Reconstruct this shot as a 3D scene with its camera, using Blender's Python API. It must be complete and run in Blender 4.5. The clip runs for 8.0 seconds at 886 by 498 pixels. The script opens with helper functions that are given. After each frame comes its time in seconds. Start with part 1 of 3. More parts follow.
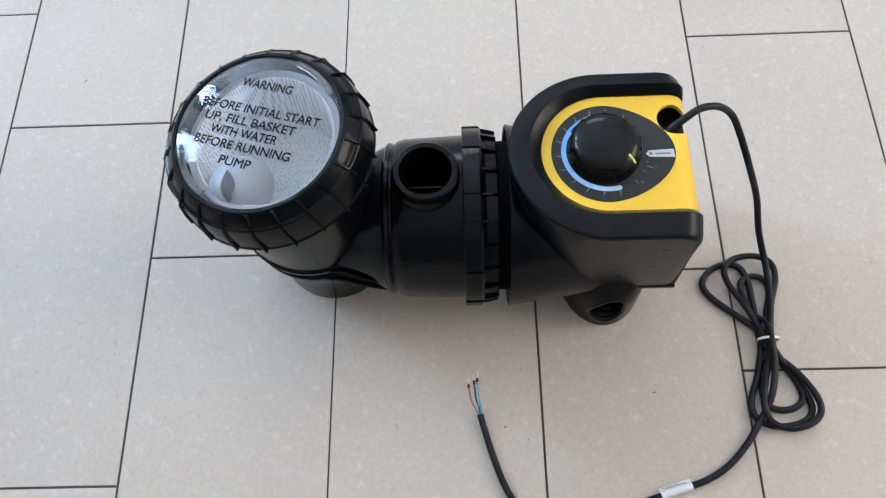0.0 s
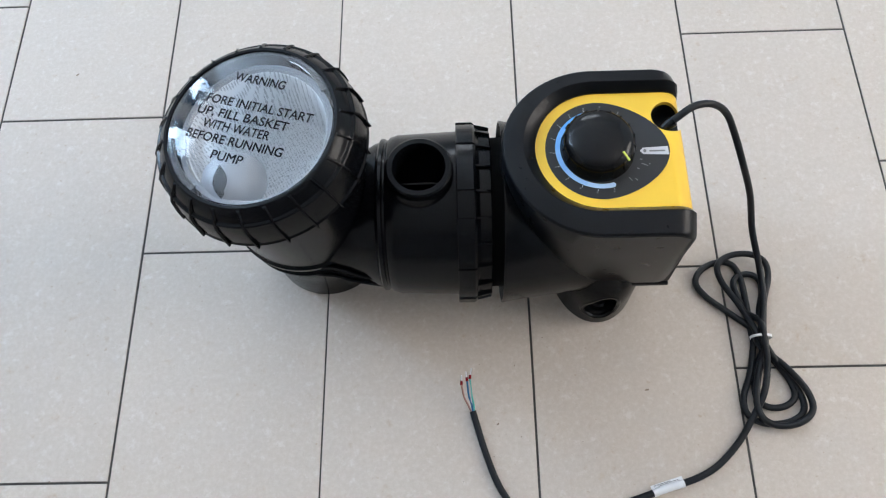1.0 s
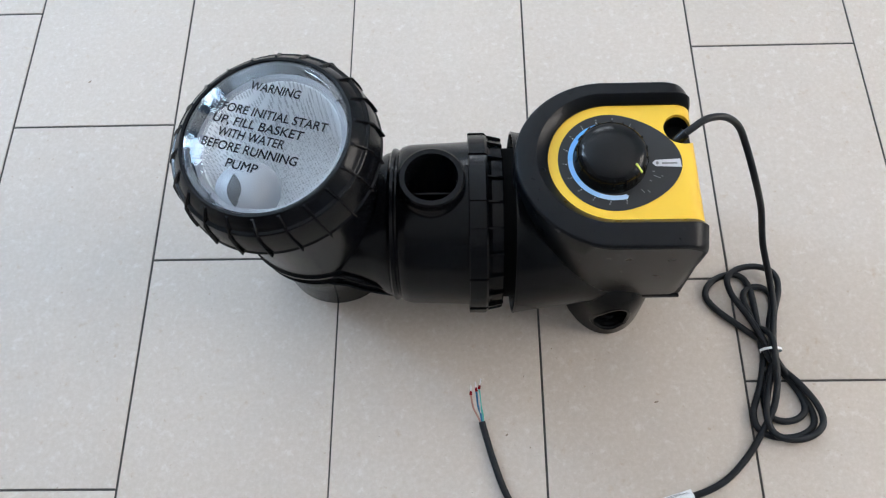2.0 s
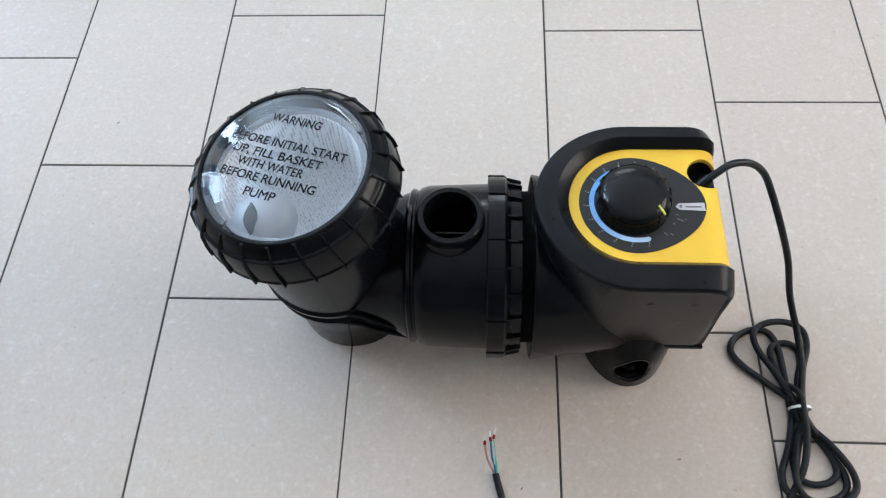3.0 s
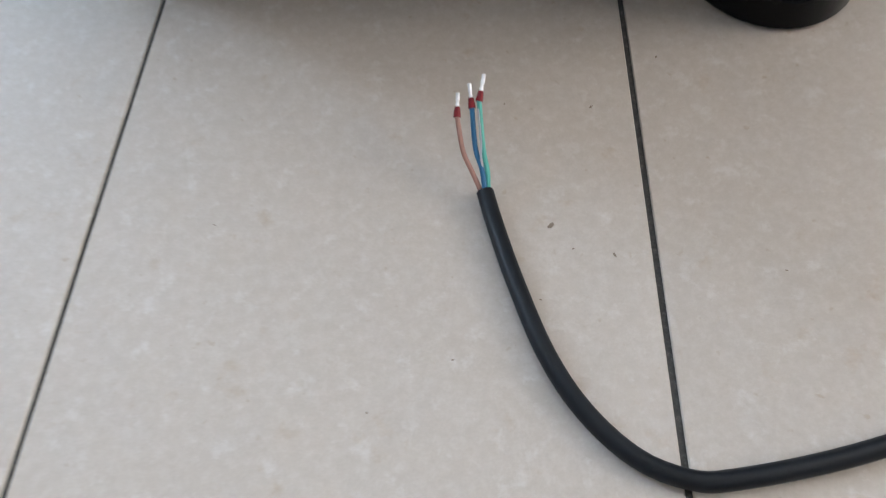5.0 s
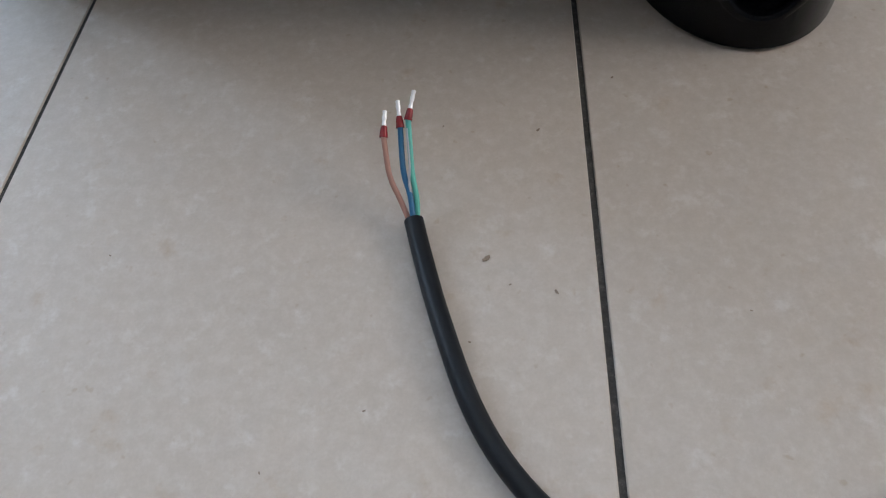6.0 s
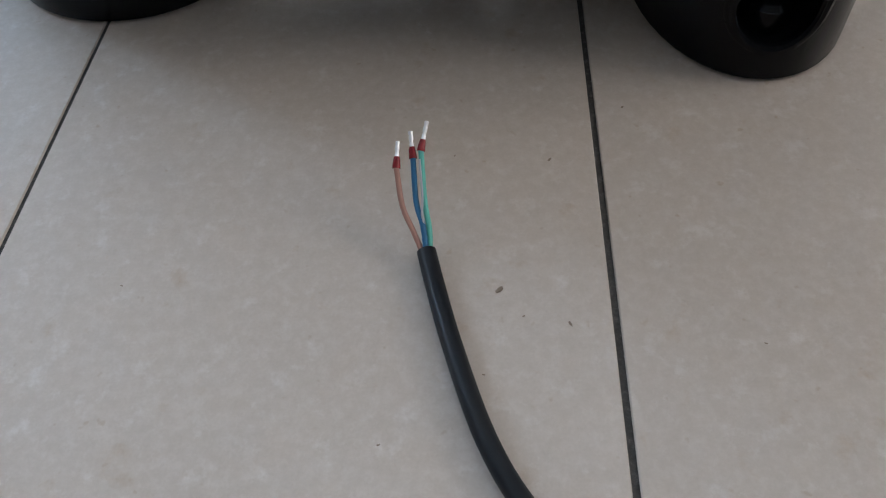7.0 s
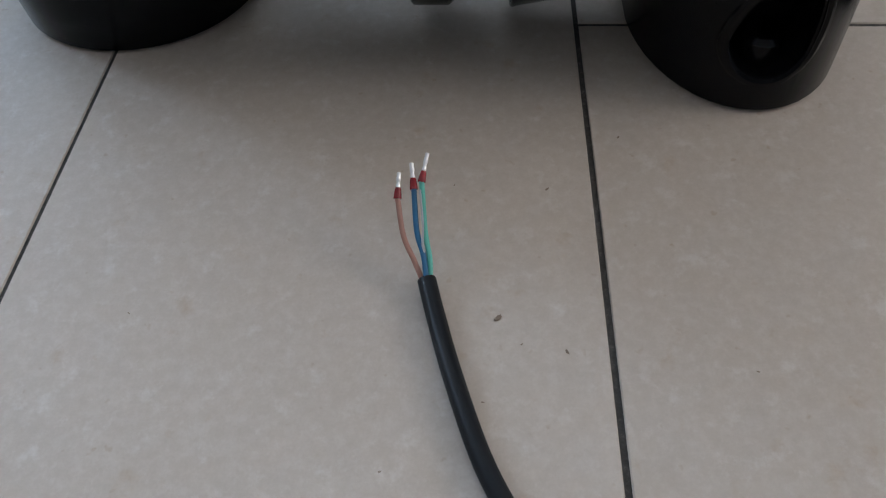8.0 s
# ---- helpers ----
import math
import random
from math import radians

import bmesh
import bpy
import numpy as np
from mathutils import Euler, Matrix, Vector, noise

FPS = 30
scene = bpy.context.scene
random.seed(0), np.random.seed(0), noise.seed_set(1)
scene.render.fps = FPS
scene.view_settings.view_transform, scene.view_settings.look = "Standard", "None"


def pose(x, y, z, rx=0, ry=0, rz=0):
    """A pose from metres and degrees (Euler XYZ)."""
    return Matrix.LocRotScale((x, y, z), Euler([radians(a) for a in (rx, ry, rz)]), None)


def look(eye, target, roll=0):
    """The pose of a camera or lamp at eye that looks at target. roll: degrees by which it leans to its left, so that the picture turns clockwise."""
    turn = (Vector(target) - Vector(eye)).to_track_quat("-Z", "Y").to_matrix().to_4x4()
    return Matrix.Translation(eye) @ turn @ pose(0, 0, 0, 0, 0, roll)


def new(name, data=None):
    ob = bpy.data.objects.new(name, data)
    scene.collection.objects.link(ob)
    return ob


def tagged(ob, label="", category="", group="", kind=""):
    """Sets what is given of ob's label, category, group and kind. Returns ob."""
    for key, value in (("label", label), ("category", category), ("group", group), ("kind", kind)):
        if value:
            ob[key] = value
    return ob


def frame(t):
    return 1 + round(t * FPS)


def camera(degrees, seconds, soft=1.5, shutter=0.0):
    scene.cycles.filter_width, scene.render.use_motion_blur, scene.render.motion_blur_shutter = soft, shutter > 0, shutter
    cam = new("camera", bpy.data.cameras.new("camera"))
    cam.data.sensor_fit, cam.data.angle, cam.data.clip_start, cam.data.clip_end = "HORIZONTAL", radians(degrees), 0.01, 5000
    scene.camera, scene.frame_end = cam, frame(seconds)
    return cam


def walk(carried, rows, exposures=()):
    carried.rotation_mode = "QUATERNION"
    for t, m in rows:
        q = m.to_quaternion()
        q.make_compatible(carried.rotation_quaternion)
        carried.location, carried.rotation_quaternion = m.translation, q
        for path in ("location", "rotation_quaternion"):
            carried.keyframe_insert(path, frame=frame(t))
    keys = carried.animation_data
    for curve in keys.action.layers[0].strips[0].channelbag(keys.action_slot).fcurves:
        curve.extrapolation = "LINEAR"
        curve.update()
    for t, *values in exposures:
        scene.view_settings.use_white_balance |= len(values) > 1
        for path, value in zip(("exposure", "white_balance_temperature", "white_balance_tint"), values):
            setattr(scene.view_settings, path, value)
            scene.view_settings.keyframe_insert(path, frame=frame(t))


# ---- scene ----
cam = camera(59.9, 8.0, soft=1.15, shutter=0.5)
PATH = [
    (0, (0.1996, -0.4656, 1.0934), (0.1388, 0.3201, -0.7448), -5.67),
    (0.5, (0.2018, -0.4681, 1.0920), (0.1529, 0.3055, -0.7516), -4.87),
    (1, (0.2004, -0.4639, 1.0910), (0.1550, 0.3121, -0.7517), -4.44),
    (1.5, (0.1948, -0.4618, 1.0899), (0.1498, 0.3131, -0.7533), -4.12),
    (2, (0.1886, -0.4627, 1.0929), (0.1381, 0.3342, -0.7408), -4.14),
    (2.2, (0.1868, -0.4652, 1.0930), (0.1329, 0.3429, -0.7356), -4.23),
    (3.3, (0.2021, -0.5019, 1.0082), (0.0849, 0.4847, -0.7275), -4.74),
    (3.5, (0.2184, -0.5120, 0.9407), (0.1016, 0.4744, -0.7952), -4.60),
    (3.8, (0.2110, -0.5319, 0.8089), (0.0689, 0.5321, -0.8786), -7.48),
    (4, (0.2036, -0.5358, 0.7045), (0.0887, 0.5567, -0.9668), -4.24),
    (4.2, (0.2066, -0.5606, 0.5863), (0.0869, 0.5643, -1.0630), -4.20),
    (4.5, (0.2120, -0.5429, 0.4659), (0.0800, 0.5542, -1.2011), -7.77),
    (4.7, (0.2015, -0.5189, 0.4031), (0.1224, 0.5243, -1.3014), -3.92),
    (5.8, (0.2408, -0.4840, 0.2949), (0.1548, 0.6664, -1.3388), -2.81),
    (6, (0.2432, -0.4786, 0.2956), (0.1524, 0.6828, -1.3301), -2.99),
    (6.5, (0.2397, -0.4772, 0.2926), (0.1525, 0.7078, -1.3162), -2.45),
    (7, (0.2362, -0.4732, 0.2991), (0.1495, 0.7243, -1.3005), -2.62),
    (7.5, (0.2344, -0.4742, 0.3001), (0.1547, 0.7454, -1.2830), -2.15),
    (8, (0.2362, -0.4726, 0.3108), (0.1507, 0.7526, -1.2676), -2.40),
]
EXPOSURES = [(0.0, -0.56, 6500, 10), (3.5, -0.56, 6500, 10), (4.5, -0.53, 6580, 10), (5.8, -0.93, 6540, 11), (7.0, -1.18, 6500, 11), (8.0, -1.23, 6500, 11)]
walk(cam, [(t, look(eye, target, roll)) for t, eye, target, roll in PATH], EXPOSURES)

# ---- world and light ----
world = bpy.data.worlds.new("sky_world")
scene.world = world
world.use_nodes = True
wn = world.node_tree
sky = wn.nodes.new("ShaderNodeTexSky")
sky.sky_type, sky.sun_disc = "NISHITA", False
sky.sun_elevation, sky.sun_rotation = radians(38), radians(200)
wn.links.new(sky.outputs[0], wn.nodes["Background"].inputs[0])
wn.nodes["Background"].inputs[1].default_value = 0.1

sun_data = bpy.data.lights.new("sun", "SUN")
sun_data.energy, sun_data.angle, sun_data.color = 2.0, radians(0.5), (1.0, 0.95, 0.88)
sun = new("sun", sun_data)
sun.matrix_world = look((0.7, -3, 3), (0, 0, 0.6))

# room: inner faces
X0, X1, Y0, Y1, H, WALL = -3.3, 3.6, -4.6, 4.2, 3.6, 0.2
# openings as (low, high) along the wall, and in height
WEST_WIN, NORTH_WIN, EAST_WIN = (0.9, 4.0, 1.4, 3.45), (-0.75, 1.4, 1.3, 3.0), (-1.1, 1.3, 1.0, 2.9)


def window_light(name, m, width, height, watts, colour):
    d = bpy.data.lights.new(name, "AREA")
    d.shape, d.size, d.size_y, d.energy, d.color = "RECTANGLE", width, height, watts, colour
    new(name, d).matrix_world = m


for y, wide, watts in ((1.6, 0.72, 116), (3.4, 0.6, 70)):
    window_light("west_window_daylight", look((X0 - 0.1, y, 2.43), (0, y, 3.1)), wide, 1.4, watts, (0.64, 0.88, 1.18))
window_light("north_window_daylight", look((0.33, Y1 + 0.1, 2.15), (0.33, 0, 4.6)), 1.6, 1.1, 64, (0.9, 0.98, 1.06))
window_light("east_window_daylight", look((X1 + 0.1, 0.1, 1.95), (0, -0.1, 2.4)), 2.0, 1.6, 94, (1.04, 0.97, 0.9))


# ---- materials ----
def material(name, colour, rough=0.5, metal=0.0):
    m = bpy.data.materials.new(name)
    m.use_nodes = True
    b = m.node_tree.nodes["Principled BSDF"]
    b.inputs["Base Color"].default_value = (*colour, 1)
    b.inputs["Roughness"].default_value = rough
    b.inputs["Metallic"].default_value = metal
    return m, m.node_tree, b


def ramp(nt, source, stops):
    r = nt.nodes.new("ShaderNodeValToRGB")
    nt.links.new(source, r.inputs[0])
    e = r.color_ramp.elements
    while len(e) < len(stops):
        e.new(0.5)
    for i, (at, c) in enumerate(stops):
        e[i].position, e[i].color = at, (*c, 1) if len(c) == 3 else c
    return r.outputs[0]


def noise_tex(nt, scale, detail=4, rough=0.55, coord="Object"):
    tc = nt.nodes.new("ShaderNodeTexCoord")
    n = nt.nodes.new("ShaderNodeTexNoise")
    n.inputs["Scale"].default_value, n.inputs["Detail"].default_value, n.inputs["Roughness"].default_value = scale, detail, rough
    nt.links.new(tc.outputs[coord], n.inputs["Vector"])
    return n.outputs[0]


def mix(nt, fac, a, b, mode="MIX"):
    m = nt.nodes.new("ShaderNodeMix")
    m.data_type, m.blend_type = "RGBA", mode
    for sock, v in ((m.inputs[0], fac), (m.inputs[6], a), (m.inputs[7], b)):
        if isinstance(v, (int, float)):
            sock.default_value = v
        elif isinstance(v, tuple):
            sock.default_value = (*v, 1)
        else:
            nt.links.new(v, sock)
    return m.outputs[2]


def bump(nt, b, height, strength=0.2, distance=0.001):
    n = nt.nodes.new("ShaderNodeBump")
    n.inputs["Strength"].default_value, n.inputs["Distance"].default_value = strength, distance
    nt.links.new(height, n.inputs["Height"])
    nt.links.new(n.outputs[0], b.inputs["Normal"])


def plastic(name, colour, rough, grain=900, relief=0.15, wear=0.06, spec=0.4, dust=0.0):
    m, nt, b = material(name, colour, rough)
    b.inputs["Specular IOR Level"].default_value = spec
    cloud = noise_tex(nt, 14, 5)
    lighter = tuple(min(1, c * 1.25 + 0.002) for c in colour)
    shade = mix(nt, cloud, colour, lighter)
    if dust:
        motes = ramp(nt, noise_tex(nt, 420, 2), [(0.74, (0, 0, 0)), (0.79, (dust, dust, dust))])
        shade = mix(nt, motes, shade, (0.3, 0.3, 0.3))
    nt.links.new(shade, b.inputs["Base Color"])
    r = nt.nodes.new("ShaderNodeMapRange")
    r.inputs["To Min"].default_value, r.inputs["To Max"].default_value = rough - wear, rough + wear
    nt.links.new(noise_tex(nt, 45, 6), r.inputs["Value"])
    nt.links.new(r.outputs[0], b.inputs["Roughness"])
    if relief:
        bump(nt, b, noise_tex(nt, grain, 2), relief, 0.0004)
    return m


BLACK = plastic("black_moulded_plastic", (0.0018, 0.0024, 0.0036), 0.21, 700, 0.05, 0.06, 0.18, 0.04)
SATIN = plastic("black_textured_plastic", (0.0034, 0.0044, 0.006), 0.28, 1400, 0.0, 0.02, 0.2)
GLOSS = plastic("black_glossy_plastic", (0.0028, 0.0032, 0.004), 0.19, 500, 0.04, 0.05, 0.26)
RUBBER = plastic("black_cable_sheath", (0.0055, 0.0075, 0.0105), 0.42, 500, 0.08, 0.05, 0.3)
MATT = plastic("matt_black_rubber", (0.0025, 0.0027, 0.003), 0.8, 500, 0.1, 0.05, 0.06)
YELLOW = plastic("yellow_panel_plastic", (0.8, 0.5, 0.045), 0.38, 1400, 0.12)
DECAL = plastic("anthracite_decal", (0.014, 0.0155, 0.018), 0.4, 1600, 0.1)
PALE = plastic("pale_blue_print", (0.42, 0.6, 0.85), 0.4, 900, 0.05)
GREY_PRINT = plastic("light_grey_print", (0.5, 0.5, 0.53), 0.4, 900, 0.05)
DIM_PRINT = plastic("dim_grey_print", (0.16, 0.165, 0.17), 0.45, 900, 0.05)
LIME = plastic("lime_pointer", (0.62, 0.68, 0.1), 0.4, 900, 0.05)
INK = plastic("black_ink", (0.006, 0.006, 0.008), 0.5, 900, 0.05, 0.06, 0.12)
LABEL = plastic("white_label", (0.75, 0.76, 0.78), 0.45, 700, 0.05)
NYLON = plastic("white_nylon", (0.75, 0.76, 0.76), 0.4, 700, 0.05)
RED = plastic("red_ferrule", (0.23, 0.009, 0.015), 0.2, 700, 0.05)
BROWN_WIRE = plastic("brown_wire", (0.38, 0.2, 0.155), 0.4, 700, 0.05)
BLUE_WIRE = plastic("blue_wire", (0.018, 0.13, 0.26), 0.4, 700, 0.05)
GREEN_WIRE = plastic("green_wire", (0.1, 0.43, 0.36), 0.4, 700, 0.05)
TIN, _, _ = material("tinned_metal", (0.92, 0.92, 0.93), 0.3, 0.9)
DIRT = plastic("brown_dirt", (0.24, 0.185, 0.14), 0.9, 500, 0.3)
PAINT = plastic("pale_wall_paint", (0.62, 0.62, 0.62), 0.8, 120, 0.1, 0.05)
CEILING_PAINT = plastic("ceiling_paint", (0.8, 0.8, 0.8), 0.85, 120, 0.1, 0.05)
# dark grey in place of the shade from a person standing south
SHADE_PAINT = plastic("shade_grey_wall", (0.25, 0.25, 0.25), 0.8, 120, 0.1, 0.05)
FRAME = plastic("white_window_frame", (0.8, 0.8, 0.8), 0.35, 300, 0.03)

CLEAR, nt, b = material("clear_lid_plastic", (0.96, 0.98, 1.0), 0.04)
b.inputs["Transmission Weight"].default_value, b.inputs["IOR"].default_value = 1.0, 1.58
bump(nt, b, noise_tex(nt, 30, 4), 0.4, 0.0012)
GLASS, nt, b = material("window_glass", (1, 1, 1), 0.0)
b.inputs["Transmission Weight"].default_value = 1.0

BASKET, nt, b = material("grey_basket_plastic", (0.5, 0.52, 0.55), 0.45)
tc = nt.nodes.new("ShaderNodeTexCoord")
vor = nt.nodes.new("ShaderNodeTexVoronoi")
vor.inputs["Scale"].default_value, vor.inputs["Randomness"].default_value = 290, 0.0
turn = nt.nodes.new("ShaderNodeMapping")
turn.inputs["Rotation"].default_value = (0, 0, radians(-28))
vor.voronoi_dimensions = "2D"
nt.links.new(tc.outputs["Object"], turn.inputs["Vector"])
nt.links.new(turn.outputs[0], vor.inputs["Vector"])
holes = ramp(nt, vor.outputs["Distance"], [(0.2, (0.46, 0.47, 0.49)), (0.34, (0.84, 0.85, 0.86))])
nt.links.new(holes, b.inputs["Base Color"])
BASKET_PLAIN = plastic("grey_plain_plastic", (0.3, 0.31, 0.33), 0.3)

# beige porcelain: soft clouds, veins of darker specks, fine grain
TILE, nt, b = material("beige_porcelain_tile", (0.6, 0.55, 0.48), 0.36)
b.inputs["Specular IOR Level"].default_value = 0.22
info = nt.nodes.new("ShaderNodeObjectInfo")
tc = nt.nodes.new("ShaderNodeTexCoord")
shift = nt.nodes.new("ShaderNodeVectorMath")
shift.operation = "MULTIPLY_ADD"
nt.links.new(info.outputs["Random"], shift.inputs[0])
shift.inputs[1].default_value = (7, 11, 3)
nt.links.new(tc.outputs["Object"], shift.inputs[2])


def tile_noise(scale, detail, rough):
    n = nt.nodes.new("ShaderNodeTexNoise")
    n.inputs["Scale"].default_value, n.inputs["Detail"].default_value, n.inputs["Roughness"].default_value = scale, detail, rough
    nt.links.new(shift.outputs[0], n.inputs["Vector"])
    return n.outputs[0]


clouds = ramp(nt, tile_noise(9, 5, 0.6), [(0.3, (0.6, 0.526, 0.455)), (0.7, (0.627, 0.553, 0.484))])
mottle = ramp(nt, tile_noise(150, 7, 0.74), [(0.36, (0.562, 0.492, 0.418)), (0.5, (0.613, 0.542, 0.472)), (0.64, (0.685, 0.622, 0.56))])
base = mix(nt, 0.52, clouds, mottle)
fleck = ramp(nt, tile_noise(70, 6, 0.7), [(0.56, (0, 0, 0)), (0.7, (0.55, 0.55, 0.55))])
base = mix(nt, fleck, base, (0.76, 0.715, 0.67))
tone = ramp(nt, info.outputs["Random"], [(0.0, (0.94, 0.94, 0.94)), (1.0, (1.0, 1.0, 1.0))])
base = mix(nt, 1.0, base, tone, "MULTIPLY")
spots = ramp(nt, tile_noise(130, 2, 0.5), [(0.7, (1, 1, 1)), (0.76, (0.86, 0.8, 0.72))])
base = mix(nt, 0.8, base, spots, "MULTIPLY")
stain = ramp(nt, tile_noise(52, 4, 0.6), [(0.63, (1, 1, 1)), (0.76, (0.88, 0.8, 0.7))])
base = mix(nt, 0.75, base, stain, "MULTIPLY")
grain = ramp(nt, tile_noise(700, 3, 0.6), [(0.35, (0.965, 0.962, 0.96)), (0.65, (1, 1, 1))])
nt.links.new(mix(nt, 1.0, base, grain, "MULTIPLY"), b.inputs["Base Color"])
rr = nt.nodes.new("ShaderNodeMapRange")
rr.inputs["To Min"].default_value, rr.inputs["To Max"].default_value = 0.3, 0.44
nt.links.new(tile_noise(30, 5, 0.6), rr.inputs["Value"])
nt.links.new(rr.outputs[0], b.inputs["Roughness"])
bump(nt, b, tile_noise(260, 3, 0.6), 0.12, 0.0006)
GROUT, nt, b = material("dark_grey_grout", (0.075, 0.07, 0.065), 0.9)
nt.links.new(ramp(nt, noise_tex(nt, 420, 5, 0.7), [(0.35, (0.04, 0.037, 0.034)), (0.55, (0.07, 0.066, 0.06)), (0.75, (0.17, 0.16, 0.145))]), b.inputs["Base Color"])
bump(nt, b, noise_tex(nt, 900, 3), 0.6, 0.0006)


# ---- mesh helpers ----
def finish(bm, name, sharp=35):
    bmesh.ops.remove_doubles(bm, verts=bm.verts, dist=1e-6)
    bmesh.ops.recalc_face_normals(bm, faces=bm.faces)
    me = bpy.data.meshes.new(name)
    bm.to_mesh(me)
    bm.free()
    for p in me.polygons:
        p.use_smooth = True
    me.set_sharp_from_angle(angle=radians(sharp))
    return me


def part(name, bm, mat, parent=None, label="", sharp=35):
    me = finish(bm, name, sharp) if isinstance(bm, bmesh.types.BMesh) else bm
    me.materials.clear()
    me.materials.append(mat)
    ob = new(name, me)
    ob.parent = parent
    return tagged(ob, label)


def thing(name, label, category, group="", at=(0, 0, 0)):
    ob = tagged(new(name), label, category, group)
    ob.location = at
    return ob


def skin(rings, closed=True, cap0=False, cap1=False, bm=None):
    """Quads between rings of equal length."""
    bm = bm or bmesh.new()
    vs = [[bm.verts.new(p) for p in r] for r in rings]
    n = len(vs[0])
    for a, c in zip(vs, vs[1:]):
        for i in range(n if closed else n - 1):
            j = (i + 1) % n
            bm.faces.new((a[i], a[j], c[j], c[i]))
    if cap0:
        bm.faces.new(vs[0][::-1])
    if cap1:
        bm.faces.new(vs[-1])
    return bm


def ring(r, z, n=64, cx=0, cy=0):
    return [Vector((cx + r * math.cos(math.tau * i / n), cy + r * math.sin(math.tau * i / n), z)) for i in range(n)]


def lathe(profile, m=Matrix(), n=64, cap0=True, cap1=True, bm=None):
    """profile: (radius, height) turned about z, then moved by m."""
    return skin([[m @ p for p in ring(r, z, n)] for r, z in profile], True, cap0, cap1, bm)


def box(lo, hi, bevel=0.0, m=Matrix(), bm=None):
    own = bmesh.new()
    bmesh.ops.create_cube(own, size=1)
    for v in own.verts:
        v.co = Vector([lo[k] + (v.co[k] + 0.5) * (hi[k] - lo[k]) for k in range(3)])
    if bevel:
        bmesh.ops.bevel(own, geom=list(own.edges), offset=bevel, segments=2, profile=0.5, affect="EDGES")
    for v in own.verts:
        v.co = m @ v.co
    if bm is None:
        return own
    me = bpy.data.meshes.new("piece")
    own.to_mesh(me)
    own.free()
    bm.from_mesh(me)
    bpy.data.meshes.remove(me)
    return bm


def spline(points, step=0.004):
    """Catmull-Rom through points."""
    p = [Vector(q) for q in points]
    p = [2 * p[0] - p[1]] + p + [2 * p[-1] - p[-2]]
    out = []
    for a, b0, c, d in zip(p, p[1:], p[2:], p[3:]):
        n = max(2, int((c - b0).length / step))
        for k in range(n):
            t = k / n
            out.append(0.5 * (2 * b0 + (c - a) * t + (2 * a - 5 * b0 + 4 * c - d) * t * t + (3 * b0 - a - 3 * c + d) * t ** 3))
    return out + [p[-2]]


def tube(path, radius, n=12, caps=True, bm=None):
    """A round tube along path; radius may be a function of 0..1."""
    up = Vector((0, 0, 1))
    rings, last = [], None
    for i, p in enumerate(path):
        d = (path[min(i + 1, len(path) - 1)] - path[max(i - 1, 0)]).normalized()
        side = last - d * last.dot(d) if last else d.cross(up if abs(d.z) < 0.9 else Vector((1, 0, 0)))
        side.normalize()
        last = side
        oth = d.cross(side)
        r = radius(i / (len(path) - 1)) if callable(radius) else radius
        rings.append([p + r * (math.cos(math.tau * k / n) * side + math.sin(math.tau * k / n) * oth) for k in range(n)])
    return skin(rings, True, caps, caps, bm)


def carve(bm, cutter):
    """bm minus cutter, as a mesh."""
    a, c = new("solid", finish(bm, "solid")), new("cutter", finish(cutter, "cutter"))
    mod = a.modifiers.new("carve", "BOOLEAN")
    mod.operation, mod.object, mod.solver = "DIFFERENCE", c, "EXACT"
    me = bpy.data.meshes.new_from_object(a.evaluated_get(bpy.context.evaluated_depsgraph_get()))
    for o in (a, c):
        old = o.data
        bpy.data.objects.remove(o)
        bpy.data.meshes.remove(old)
    for p in me.polygons:
        p.use_smooth = True
    me.set_sharp_from_angle(angle=radians(35))
    return me


# ---- room shell ----
def wall_with_opening(name, axis, at, out, lo, hi, opening, paint=PAINT, text="pale painted plaster wall of the room"):
    """A wall in the plane axis = at, thick towards out, with one opening."""
    bm = bmesh.new()
    a0, a1, z0, z1 = opening if opening else (lo, lo, 0, 0)
    blocks = [(lo, a0, 0, H), (a1, hi, 0, H), (a0, a1, 0, z0), (a0, a1, z1, H)] if opening else [(lo, hi, 0, H)]
    for p, q, u, v in blocks:
        if q - p < 1e-4 or v - u < 1e-4:
            continue
        t0, t1 = sorted((at, at + out * WALL))
        box((t0, p, u), (t1, q, v), 0, Matrix(), bm) if axis == "x" else box((p, t0, u), (q, t1, v), 0, Matrix(), bm)
    return tagged(part(name, bm, paint), text, "wall", kind="structure")


wall_with_opening("wall_west", "x", X0, -1, Y0, Y1, WEST_WIN)
wall_with_opening("wall_east", "x", X1, 1, Y0, Y1, EAST_WIN)
wall_with_opening("wall_north", "y", Y1, 1, X0 - WALL, X1 + WALL, NORTH_WIN)
# unseen south wall, kept dark so little light bounces under the pump
wall_with_opening("wall_south", "y", Y0, -1, X0 - WALL, X1 + WALL, None, SHADE_PAINT, "unseen wall closing the room, darkened to cut light from the south")
tagged(part("ceiling", box((X0 - WALL, Y0 - WALL, H), (X1 + WALL, Y1 + WALL, H + 0.15)), CEILING_PAINT), "plain pale painted ceiling", "ceiling", kind="structure")


